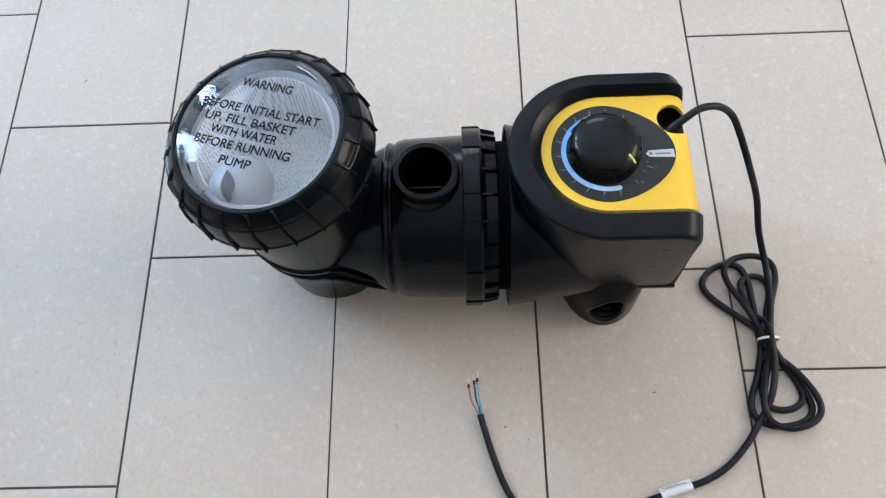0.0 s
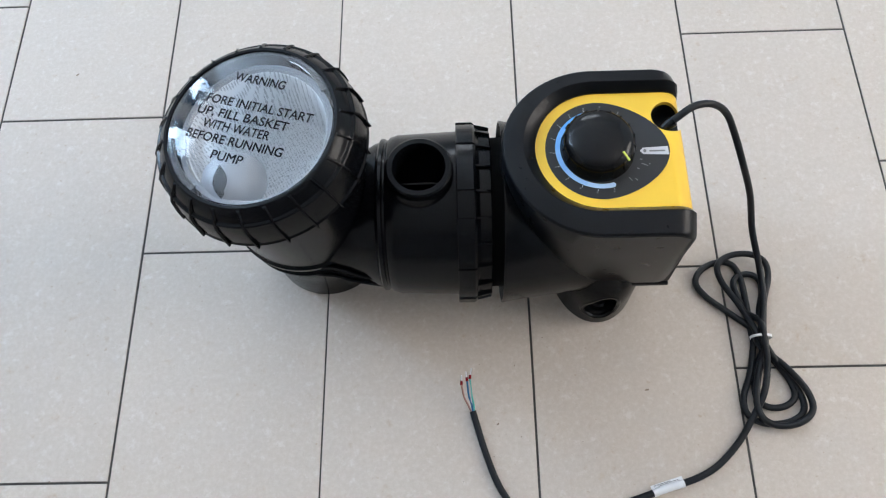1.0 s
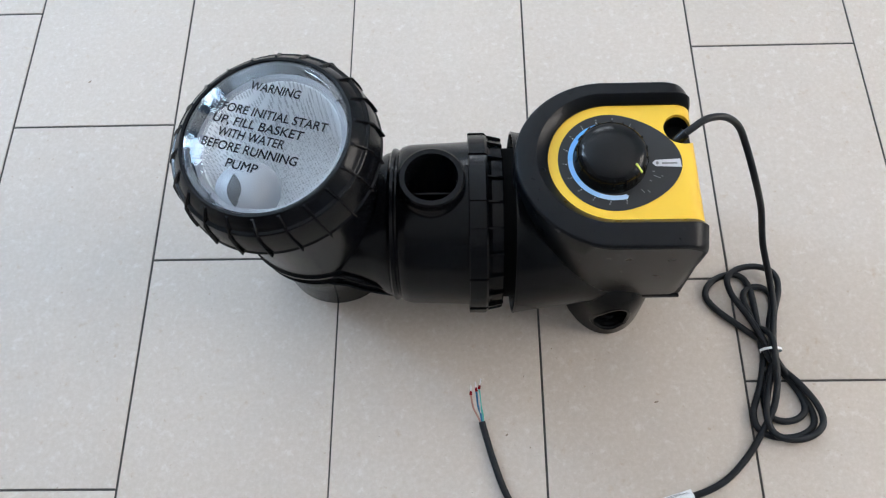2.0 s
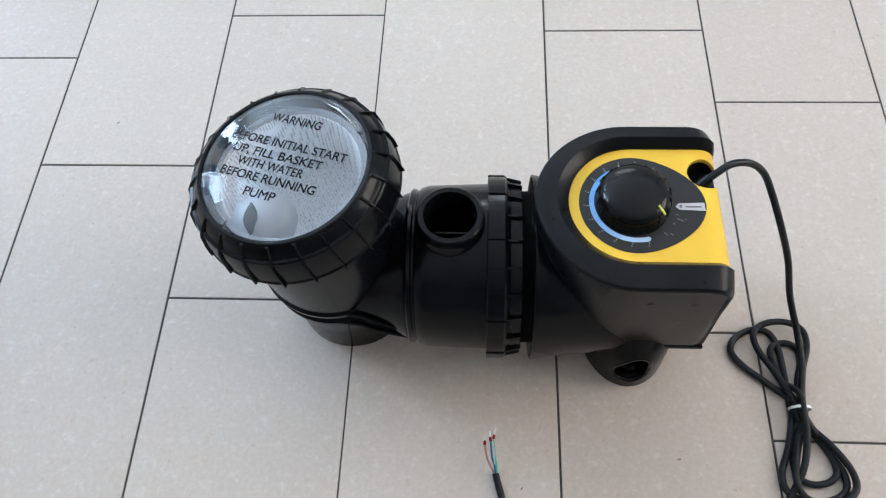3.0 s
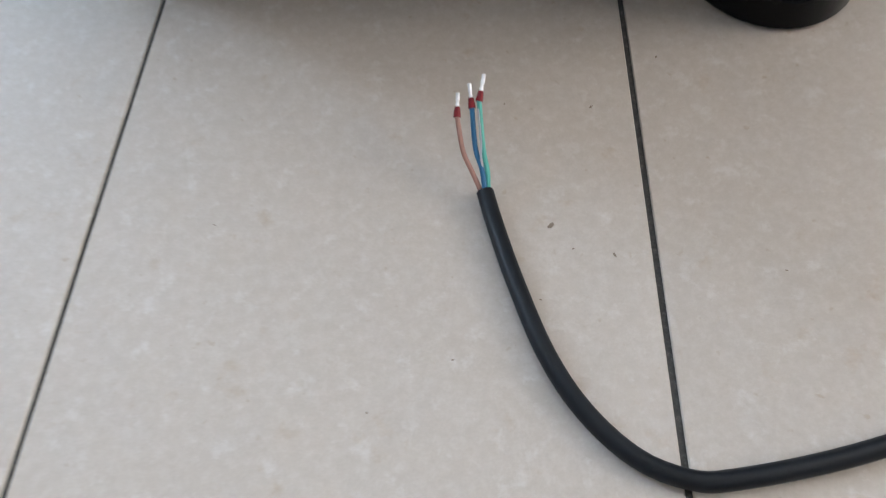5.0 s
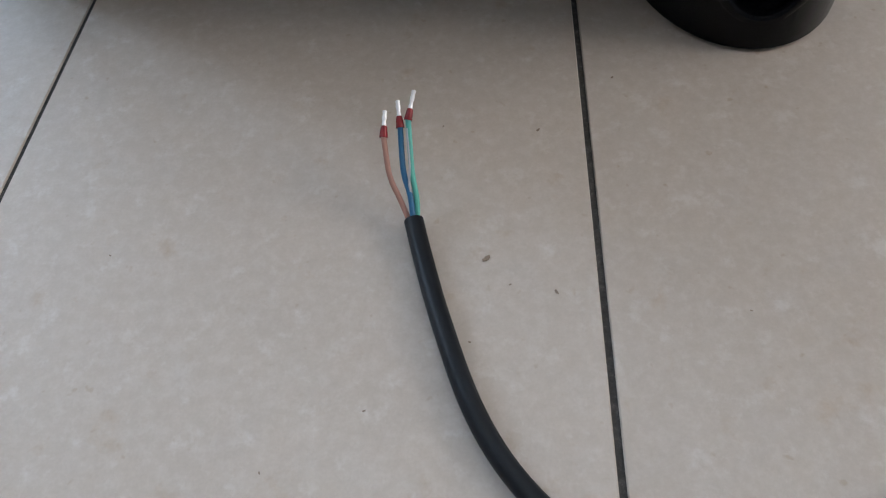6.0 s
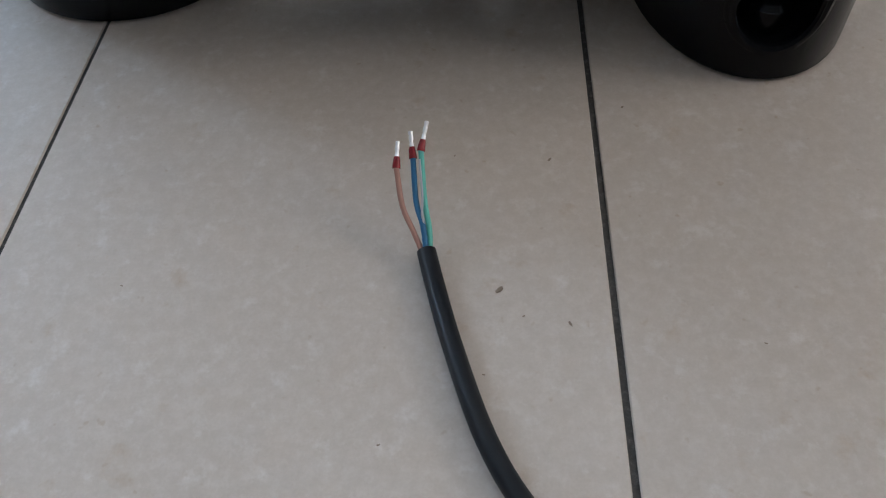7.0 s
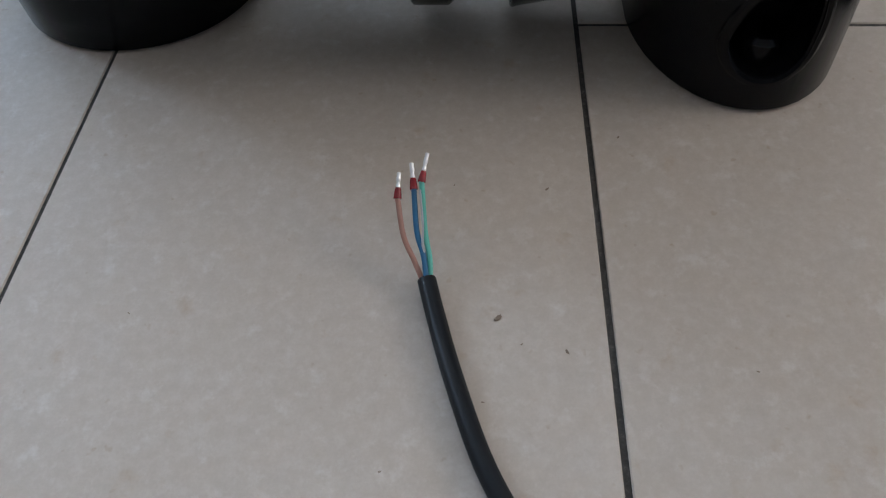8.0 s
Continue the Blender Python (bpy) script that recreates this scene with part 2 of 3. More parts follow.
def window(name, axis, at, opening, bars, post=0.07):
    a0, a1, z0, z1 = opening
    ob = tagged(new(name), "white framed window letting in daylight", "window", kind="structure")

    def put(p, q, u, v, d0, d1, mat, nm):
        lo, hi = ((at + d0, p, u), (at + d1, q, v)) if axis == "x" else ((p, at + d0, u), (q, at + d1, v))
        o = part(nm, box(lo, hi, 0.004 if mat is FRAME else 0), mat, ob)
        if mat is GLASS:
            o.visible_shadow = False
    s = 1 if at > 0 else -1
    d0, d1 = sorted((s * 0.05, s * 0.09))
    w = 0.07
    edges = [a0 + (a1 - a0) * k / bars for k in range(bars + 1)]
    for z in (z0, z1 - w):
        put(a0, a1, z, z + w, d0, d1, FRAME, "window_frame")
    for k, e in enumerate(edges):
        wide = w if k in (0, bars) else post
        e0 = min(max(e - wide / 2, a0), a1 - wide)
        put(e0, e0 + wide, z0 + w, z1 - w, d0, d1, FRAME, "window_frame")
    g0, g1 = sorted((s * 0.067, s * 0.073))
    put(a0 + w, a1 - w, z0 + w, z1 - w, g0, g1, GLASS, "pane")


window("window_1", "x", X0, WEST_WIN, 2, 0.5)
window("window_2", "y", Y1, NORTH_WIN, 2)
window("window_3", "x", X1, EAST_WIN, 2)

# ---- pump ----
pump = thing("pool_pump", "black plastic pool pump with yellow control panel on tiled floor", "pump")
AY, AZ = -0.011, 0.141          # pump axis, along x
AXIS = Matrix.Translation((0, AY, AZ)) @ Matrix.Rotation(radians(90), 4, "Y")
LID = Matrix.Translation((-0.0257, -0.0131, 0.3788)) @ Vector((0, 0, 1)).rotation_difference(Vector((-0.125, -0.038, 1))).to_matrix().to_4x4()


def pot_ring(r, z, n=72):
    """A level of the strainer pot, whose axis leans more towards the top."""
    f = z / 0.335
    return ring(r, z, n, -0.022 * f ** 1.3, 0.008 - 0.016 * f)


def lid_ring_pts(r, z, n=72):
    return [LID @ p for p in ring(r, z, n)]


POT = [(0.079, 0.0), (0.083, 0.003), (0.084, 0.06), (0.089, 0.118), (0.091, 0.122), (0.095, 0.124), (0.0955, 0.13), (0.092, 0.134),
       (0.0925, 0.15), (0.097, 0.152), (0.0975, 0.158), (0.0945, 0.162), (0.0965, 0.22), (0.0985, 0.29), (0.0995, 0.315)]
part("strainer_pot", skin([pot_ring(r, z) for r, z in POT] + [lid_ring_pts(0.1, -0.03), lid_ring_pts(0.089, -0.03), lid_ring_pts(0.086, -0.16)], True, True, True), BLACK, pump)
part("drain_plug", lathe([(0.011, 0), (0.011, 0.012), (0.0145, 0.012), (0.0145, 0.022), (0.012, 0.025)], Matrix.Translation((-0.07, -0.012, 0.04)) @ Matrix.Rotation(radians(-98), 4, "Y"), 6), BLACK, pump)

collar = part("lid_ring", skin([lid_ring_pts(r, z, 96) for r, z in ((0.0948, -0.012), (0.0948, -0.001), (0.0955, 0.0012), (0.0985, 0.0016), (0.1002, 0.0002), (0.1085, -0.0085), (0.1098, -0.0118), (0.1105, -0.0125), (0.1135, -0.0132), (0.1148, -0.0145),
     (0.1178, -0.026), (0.1195, -0.047), (0.1212, -0.05), (0.117, -0.053), (0.1, -0.053))]), BLACK, pump, "ribbed black screw ring", 24)
NRIB = 22
for k in range(NRIB):
    a = math.tau * (k + 0.3) / NRIB
    rings_ = []
    for s, (z, r0, r1) in enumerate(((0.0, 0.1, 0.1025), (-0.008, 0.107, 0.1115), (-0.018, 0.113, 0.1187), (-0.036, 0.114, 0.1222), (-0.053, 0.114, 0.1238))):
        tw, wd = a + 0.05 * s / 4, 0.0015
        u, w = Vector((math.cos(tw), math.sin(tw), 0)), Vector((-math.sin(tw), math.cos(tw), 0))
        rings_.append([LID @ (u * r0 - w * wd * 1.6 + Vector((0, 0, z))), LID @ (u * r1 - w * wd * 0.5 + Vector((0, 0, z))),
                       LID @ (u * r1 + w * wd * 0.5 + Vector((0, 0, z))), LID @ (u * r0 + w * wd * 1.6 + Vector((0, 0, z)))])
    part("grip_rib", skin(rings_, True, True, True), BLACK, collar)



def dome(r):
    """Height of the lid's outer face over its rim plane."""
    return 0.0100 * (1 - (min(r, 0.0942) / 0.0942) ** 2.4)


radii = [0.0942 * k / 14 for k in range(15)]
lid = part("clear_lid", lathe([(r, dome(r)) for r in radii] + [(0.0942, -0.007), (0.0926, -0.007)] + [(r * 0.983, dome(r) - 0.0025) for r in radii[::-1]], LID, 96, False, False), CLEAR, pump, "transparent lid with printed warning", 60)
lid.visible_shadow = False
for a0, a1 in ((22, 62), (186, 232)):
    arc = [radians(a0 + (a1 - a0) * k / 12) for k in range(13)]
    sec = ((0.086, dome(0.086) - 0.001), (0.0865, dome(0.0865) + 0.0022), (0.0938, 0.003), (0.0938, -0.0008))
    tab = part("lid_tab", skin([[LID @ Vector((r * math.cos(t), r * math.sin(t), z)) for r, z in sec] for t in arc], True, True, True), CLEAR, lid)
    tab.visible_shadow = False


def words(name, text, size, at, turn, mat, parent, base, spacing=1.0, extrude=0.00015, weight=0.016):
    cu = bpy.data.curves.new(name, "FONT")
    cu.body, cu.size, cu.extrude, cu.space_character, cu.offset = text, size, extrude, spacing, size * weight
    tmp = new("tmp", cu)
    me = bpy.data.meshes.new_from_object(tmp.evaluated_get(bpy.context.evaluated_depsgraph_get()))
    bpy.data.objects.remove(tmp)
    bpy.data.curves.remove(cu)
    w = max(v.co.x for v in me.vertices) - min(v.co.x for v in me.vertices)
    me.transform(base @ pose(at[0], at[1], at[2], 0, 0, turn))
    return part(name, me, mat, parent), w


def line_of_words(text, x0, y0, width, turn, cap, mat, parent, base, z):
    """A printed line, fitted to its width and capital height."""
    ob, w = words("printed_line", text, 1.0, (0, 0, 0), 0, mat, parent, Matrix(), 1.0, 0.0, 0.0 if "M" in text else 0.016)
    if "M" in text:
        bm = bmesh.new()
        for dx, dy in ((-0.014, -0.01), (0.014, -0.01), (-0.014, 0.01), (0.014, 0.01)):
            ob.data.transform(Matrix.Translation((dx, dy, 0)))
            bm.from_mesh(ob.data)
            ob.data.transform(Matrix.Translation((-dx, -dy, 0)))
        bm.to_mesh(ob.data)
        bm.free()
    h = max(v.co.y for v in ob.data.vertices)
    fit_ = Matrix.Diagonal((width / w, cap / h, 1, 1))
    ob.data.transform(pose(x0, y0, z, 0, 0, turn) @ fit_)
    for v in ob.data.vertices:
        h = dome(v.co.xy.length)
        v.co = Vector((v.co.x + 0.3 * (h - 0.004), v.co.y - 0.6 * (h - 0.004), h + 0.0009))
    ob.data.transform(base)
    return ob


for text, x0, y0, width in (("WARNING", -0.02, 0.0573, 0.062), ("BEFORE INITIAL START", -0.0657, 0.0392, 0.1435), ("UP, FILL BASKET", -0.061, 0.0212, 0.111),
                            ("WITH WATER", -0.0525, 0.0027, 0.082), ("BEFORE RUNNING", -0.0715, -0.0073, 0.117), ("PUMP", -0.0402, -0.0375, 0.0375)):
    line_of_words(text, x0, y0, width, -18.5, 0.0105, INK, lid, LID, 0.0)

# basket under the lid
basket = part("strainer_basket", skin([[LID @ p for p in ring(r, z, 64)] for r, z in ((0.0885, -0.02), (0.084, -0.018), (0.08, -0.022), (0.076, -0.05), (0.07, -0.11), (0.066, -0.114))], True, False, True), BASKET, pump, "light grey perforated basket")
part("basket_rim", skin([[LID @ p for p in ring(r, z, 64)] for r, z in ((0.0885, -0.0215), (0.0885, -0.018), (0.083, -0.018), (0.081, -0.021), (0.0795, -0.026))]), BASKET_PLAIN, basket)
INLET = LID @ pose(-0.029, -0.052, -0.018, 4, 0, 4)
part("inlet_cap", lathe([(0.038, -0.022), (0.0355, -0.01), (0.031, -0.003), (0.024, 0.0018), (0.014, 0.005), (0.0, 0.0062)], INLET, 48, True, False), BASKET_PLAIN, basket, "", 70)
slit = []
for k in range(32):
    t = math.tau * k / 32
    slit.append((0.0072 * math.sin(t), 0.0195 * (1 - 2 * abs(((t / math.pi) % 2) - 1)), 0))
bm = bmesh.new()
for z in (0.0035, 0.0072):
    ring_ = [bm.verts.new(INLET @ Vector((x * 1.15 - 0.005, y - 0.006, z))) for x, y, _ in slit]
    bm.faces.new(ring_)
part("inlet_hole", bm, INK, basket, "dark pointed slot")

# volute: neck, body, port, clamp nut
part("neck", lathe([(0.070, -0.02), (0.083, 0.055), (0.089, 0.075), (0.097, 0.09), (0.099, 0.1)], AXIS), BLACK, pump)
body_bm = lathe([(0.09, 0.092), (0.098, 0.094), (0.103, 0.098), (0.103, 0.102), (0.101, 0.104), (0.101, 0.1065), (0.1045, 0.11), (0.1075, 0.12), (0.1105, 0.2), (0.095, 0.205)], AXIS, 96)
cut = lathe([(0.031, 0.17), (0.031, 0.3)], Matrix.Translation((0.1517, -0.0071, 0)), 48)
part("volute_body", carve(body_bm, cut), BLACK, pump)
PORT = Matrix.Translation((0.1517, -0.0071, 0.003))
port = part("discharge_port", lathe([(0.031, 0.19), (0.0318, 0.261), (0.033, 0.264), (0.0392, 0.264), (0.0412, 0.262), (0.0412, 0.252), (0.0422, 0.2485), (0.0432, 0.247), (0.0445, 0.238), (0.047, 0.225)], PORT, 64, False, False), BLACK, pump, "open round outlet", 28)
part("port_web", box((0.1212, -0.0125, 0.185), (0.1822, -0.0085, 0.23), 0.0015), BLACK, port)
part("gasket", lathe([(0.09, 0.232), (0.101, 0.232), (0.101, 0.271), (0.09, 0.271)], AXIS, 64), MATT, pump)
nut = part("clamp_nut", lathe([(0.098, 0.197), (0.1175, 0.1975), (0.1182, 0.199), (0.1182, 0.2205), (0.1165, 0.2222), (0.1135, 0.226), (0.1115, 0.2395), (0.1105, 0.241), (0.098, 0.2415)], AXIS, 96), BLACK, pump, "ribbed black union nut", 25)
NUT = 22
for k in range(NUT):
    a0, half = math.tau * (k + 0.25) / NUT, math.pi / NUT
    lift = 0.0026 if k % 2 else 0.0008
    st = [a0 + (half - 0.004) * (-1 + 2 * j / 4) for j in range(5)]
    sec = ((0.115, 0.1972), (0.1185 + lift, 0.1972), (0.1195 + lift, 0.1982), (0.1195 + lift, 0.2185), (0.118 + lift * 0.6, 0.2215), (0.115, 0.2225))
    part("grip_block", skin([[AXIS @ Vector((r * math.cos(t), r * math.sin(t), x)) for r, x in sec] for t in st], True, True, True), BLACK, nut, "", 25)
    st = [a0 + half + 0.011 * j for j in (-1, -0.5, 0.5, 1)]
    sec = ((0.108, 0.2215), (0.1188, 0.2215), (0.1172, 0.23), (0.1148, 0.24), (0.1138, 0.2412), (0.108, 0.2412))
    part("grip_rib", skin([[AXIS @ Vector((r * math.cos(t), r * math.sin(t), x)) for r, x in sec] for t in st], True, True, True), BLACK, nut)
SEAM = [(-0.02, -0.085, 0.0), (0.012, -0.0905, 0.0), (0.032, -0.0925, 0.08), (0.05, -0.097, 0.35), (0.08, -0.1015, 0.75), (0.107, -0.1035, 1.0), (0.114, -0.098, 1.0)]
for z0, z1, r in ((0.155, 0.134, 0.0026), (0.127, 0.112, 0.0026)):
    part("seam_lip", tube(spline([(x, y, z0 + (z1 - z0) * f) for x, y, f in SEAM]), r, 10), BLACK, pump)
ledge = spline([(x, y, f) for x, y, f in SEAM], 0.006)
part("seam_web", skin([[Vector((p.x, p.y + dy, (a + (c - a) * p.z))) for dy, a, c in ((0.001, 0.155, 0.134), (0.004, 0.151, 0.130), (0.004, 0.131, 0.116), (0.001, 0.127, 0.112), (0.055, 0.122, 0.108), (0.055, 0.158, 0.14))] for p in ledge], True, True, True), BLACK, pump)

# motor: flange, barrel, end bell
# x, half width, half height, height of the centre
MOTOR = [(0.27, 0.096, 0.096, AZ), (0.27, 0.1185, 0.1185, AZ), (0.2546, 0.1205, 0.1205, AZ), (0.2544, 0.1225, 0.1225, AZ), (0.255, 0.1231, 0.1231, AZ), (0.2558, 0.1232, 0.1232, AZ),
         (0.2585, 0.1224, 0.1224, AZ), (0.275, 0.1195, 0.119, AZ - 0.0005), (0.31, 0.113, 0.109, 0.133), (0.345, 0.105, 0.094, 0.119), (0.375, 0.0975, 0.078, 0.1), (0.42, 0.09, 0.064, 0.092), (0.462, 0.086, 0.058, 0.09), (0.472, 0.075, 0.05, 0.09)]
part("motor_flange", skin([[Vector((x, AY + ry * math.cos(math.tau * k / 96), cz + rz * math.sin(math.tau * k / 96))) for k in range(96)] for x, ry, rz, cz in MOTOR], True, True, True), BLACK, pump)
part("motor_barrel", lathe([(0.09, 0.34), (0.097, 0.35), (0.097, 0.455), (0.092, 0.469), (0.075, 0.477), (0.02, 0.479)], Matrix.Translation((0, 0.012, -0.012)) @ AXIS, 72), BLACK, pump)

# control tower: D-shaped in plan
CX, CY, CR, XR = 0.3665, 0.004, 0.1075, 0.479


def outline(inset, right, corner=0.0, n=40):
    """The D from the back right end round the left to the front right end."""
    r = CR - inset
    pts = [Vector((right - (right - CX) * k / 24, CY + r, 0)) for k in range(24)]
    pts += [Vector((CX + r * math.cos(math.pi / 2 + math.pi * k / n), CY + r * math.sin(math.pi / 2 + math.pi * k / n), 0)) for k in range(n + 1)]
    pts += [Vector((CX + (right - CX) * (k + 1) / 24, CY - r, 0)) for k in range(24)]
    return pts


def droop(x, r=0.026):
    """How far the top falls towards the rounded right end."""
    d = x - (XR - r)
    return 0.0 if d <= 0 else r - math.sqrt(max(r * r - d * d, 0))


def level(inset, z, right=XR):
    return [Vector((p.x, p.y, z - droop(p.x))) for p in outline(inset, right)]


tower_bm = skin([[Vector((p.x, p.y, z)) for p in outline(i, XR - c)] for i, z, c in ((0.02, 0.081, 0.01), (0.004, 0.0815, 0.0), (0.0012, 0.0845, -0.0035), (0.0006, 0.087, -0.0048), (0.0006, 0.0925, -0.0048), (0.002, 0.0945, -0.004), (0.0035, 0.0955, -0.003), (0.0035, 0.1, -0.0035), (0.003, 0.1005, -0.004), (0.003, 0.235, 0.0))] + [level(0.003, 0.26, XR - 0.0015), level(0.03, 0.264, XR - 0.0015)], True, True, True)
tower = part("control_tower", carve(tower_bm, lathe([(0.0215, 0.244), (0.0215, 0.3)], Matrix.Translation((0.4585, 0.0485, 0)), 40)), SATIN, pump)
# inset, height, share of the droop
RIM = [(0.004, 0.0975, 0), (0.0006, 0.099, 0), (0.0, 0.1025, 0), (0.0, 0.2, 0), (0.0, 0.245, 0.8), (0.0, 0.2788, 1), (0.0004, 0.2812, 1), (0.0016, 0.2832, 1), (0.0034, 0.2842, 1), (0.0185, 0.2858, 1), (0.0193, 0.2855, 1), (0.0275, 0.2762, 1), (0.0282, 0.2748, 1), (0.0284, 0.271, 1), (0.0284, 0.26, 1)]


def rim_point(p, inset, z, share):
    d = max(0.0, p.x - (XR - 0.019))
    pull = (0.019 - math.sqrt(max(0.019 ** 2 - d * d, 0))) * max(0.0, 1 - inset / 0.02) * 0.8
    x = min(p.x + 0.0058 * max(0.0, inset - 0.0185) / 0.0095, XR)
    rise = min(max((z - 0.105) / 0.165, 0.0), 1.0)
    lean = 0.012 * max(0.0, 1 - inset / 0.0185) * max(0.0, (CY - p.y) / CR) ** 1.5 * rise
    x += 0.006 * (1 - rise) * max(0.0, (p.x - CX) / (XR - CX))
    x -= 0.0065 * max(0.0, 1 - inset / 0.0185) * max(0.0, (CX - p.x) / CR) ** 1.5 * rise
    return Vector((x, p.y - math.copysign(pull, p.y - CY) - lean, z - share * droop(x, 0.026 + 0.014 * max(0.0, 1 - inset / 0.0185))))


rim_rows = [[rim_point(p, i, z, share) for p in outline(i, XR)] for i, z, share in RIM]
rim = part("tower_rim", skin([[row[k] for row in rim_rows] for k in range(len(rim_rows[0]))], True, True, True), SATIN, pump, "matt black raised rim", 19)

NOTCH = (0.4585, 0.0485)
PX, PZ = 0.373, 0.2725


# the yellow panel in strips across x, so that its right end bends down
PR = 0.0795


def panel_half(x):
    return PR if x >= PX else math.sqrt(max(PR * PR - (x - PX) ** 2, 0))


xs = [PX - PR * math.cos(math.pi / 2 * k / 24) for k in range(25)] + [PX + (XR - 0.003 - PX) * (k + 1) / 30 for k in range(30)]
strips = []
for x in xs:
    h, z = max(panel_half(x), 0.0005), PZ - droop(x)
    strips.append([Vector((x, CY - h, z - 0.006)), Vector((x, CY - h, z))] + [Vector((x, CY - h + 2 * h * j / 8, z)) for j in range(1, 8)] + [Vector((x, CY + h, z)), Vector((x, CY + h, z - 0.006))])
yellow_bm = skin(strips, True, True, True)
panel = part("control_panel", carve(yellow_bm, lathe([(0.0208, 0.2), (0.0208, 0.3)], Matrix.Translation((*NOTCH, 0)), 40)), YELLOW, pump, "yellow plastic panel")
# dial decal: round to the left, drawn out to a blunt tip on the right
DX, DY, DR = 0.372, 0.0035, 0.0665
decal = []
for k in range(72):
    t = math.tau * k / 72
    c, s = math.cos(t), math.sin(t)
    stretch = 1 + 0.245 * max(c, 0) ** 1.5
    decal.append(Vector((DX + DR * c * stretch, DY + DR * s * (1 - 0.03 * max(c, 0) * abs(s)), 0)))


def flat(points, z0, z1):
    bm = bmesh.new()
    lower, upper = [bm.verts.new((p.x, p.y, z0)) for p in points], [bm.verts.new((p.x, p.y, z1)) for p in points]
    bm.faces.new(upper)
    bm.faces.new(lower[::-1])
    for i in range(len(points)):
        j = (i + 1) % len(points)
        bm.faces.new((lower[i], lower[j], upper[j], upper[i]))
    return bm


dial = part("dial_plate", flat(decal, PZ - 0.002, PZ + 0.0006), DECAL, panel, "anthracite dial decal")
KX, KY = 0.371, 0.0045


def arc_band(r0, r1, a0, a1, n=30, taper=0.0):
    out, inn = [], []
    for k in range(n + 1):
        t = radians(a0 + (a1 - a0) * k / n)
        grow = taper * (1 - k / n)
        out.append(Vector((KX + (r1 - grow) * math.cos(t), KY + (r1 - grow) * math.sin(t), 0)))
        inn.append(Vector((KX + (r0 + grow) * math.cos(t), KY + (r0 + grow) * math.sin(t), 0)))
    return out + inn[::-1]


for k in range(6):
    f = k / 5
    tint = plastic("blue_print", tuple(p + (q - p) * f ** 1.4 for p, q in zip((0.07, 0.36, 0.78), (0.44, 0.62, 0.86))), 0.4, 900, 0.0)
    part("scale_arc", flat(arc_band(0.0475, 0.0535, 76 + 34.5 * k, 76 + 34.5 * (k + 1), 10, 0.0022 if k == 0 else 0.0), PZ, PZ + 0.0009), tint, dial, "bright blue printed scale" if k < 3 else "pale blue printed scale")
tip_ = [Vector((KX + r * math.cos(radians(a)), KY + r * math.sin(radians(a)), 0)) for r, a in ((0.0475, 283), (0.0472, 285), (0.0505, 287.5), (0.0535, 285), (0.0535, 283))]
part("scale_arc", flat(tip_, PZ, PZ + 0.0009), PALE, dial, "pale blue printed scale")


def tick(angle, r0, r1, w, mat):
    t = radians(angle)
    u, v = Vector((math.cos(t), math.sin(t), 0)), Vector((-math.sin(t), math.cos(t), 0))
    o = Vector((KX, KY, 0))
    part("printed_mark", flat([o + u * r0 - v * w, o + u * r1 - v * w, o + u * r1 + v * w, o + u * r0 + v * w], PZ, PZ + 0.0009), mat, dial)


for k in range(11):
    tick(86 + 197 * k / 10, 0.0545, 0.0568, 0.00035, GREY_PRINT)
    tick(86 + 197 * k / 10 - 1.0, 0.0582, 0.0600, 0.0008, DIM_PRINT)
for a, r0, r1 in ((62, 0.05, 0.058), (-18, 0.049, 0.052), (-24, 0.052, 0.0605), (-21, 0.0605, 0.0625), (-33, 0.05, 0.053), (-52, 0.05, 0.056), (-47, 0.056, 0.060)):
    tick(a, r0, r1, 0.0005, DIM_PRINT)
tag_pts = [Vector(p) for p in ((0.4185, 0.0002, 0), (0.4225, 0.0045, 0), (0.4525, 0.0058, 0), (0.4532, -0.0055, 0), (0.4225, -0.0041, 0))]
tag_ = part("grey_tag", flat(tag_pts, PZ, PZ + 0.0009), GREY_PRINT, dial, "light grey printed tag with illegible mark")
part("printed_mark", flat([Vector((0.4245 + 0.0018 * math.cos(k * 0.524), 0.0002 + 0.0022 * math.sin(k * 0.524), 0)) for k in range(12)], PZ, PZ + 0.0012), DIM_PRINT, tag_)
part("printed_mark", flat([Vector(p) for p in ((0.43, -0.0012, 0), (0.4485, -0.0012, 0), (0.4485, 0.0008, 0), (0.43, 0.0008, 0))], PZ, PZ + 0.0012), DIM_PRINT, tag_)

KNOB = Matrix.Translation((KX - 0.003, KY, PZ)) @ Matrix.Diagonal((1.05, 1.05, 1, 1))
knob = part("dial_knob", lathe([(0.0425, 0.0005), (0.0425, 0.0025), (0.0408, 0.004), (0.0406, 0.0155), (0.0396, 0.0205), (0.0368, 0.0248), (0.031, 0.0285), (0.021, 0.0315), (0.01, 0.0328), (0.0, 0.0331)], KNOB, 72, True, False), GLOSS, pump, "domed glossy black rotary knob", 50)
for k in range(18):
    t = math.tau * (k + 0.4) / 18
    m = KNOB @ Matrix.Rotation(t, 4, "Z") @ pose(0.0392, 0, 0.0165, 0, -14, 0)
    part("knob_ridge", box((-0.002, -0.0009, -0.0065), (0.0024, 0.001, 0.007), 0.0007, m), GLOSS, knob)
part("pointer", box((-0.0065, -0.0013, -0.0009), (0.0065, 0.0013, 0.0009), 0.0004, KNOB @ Matrix.Rotation(radians(-42), 4, "Z") @ pose(0.0356, 0, 0.0252, 0, 38, 0)), LIME, knob, "lime pointer line")

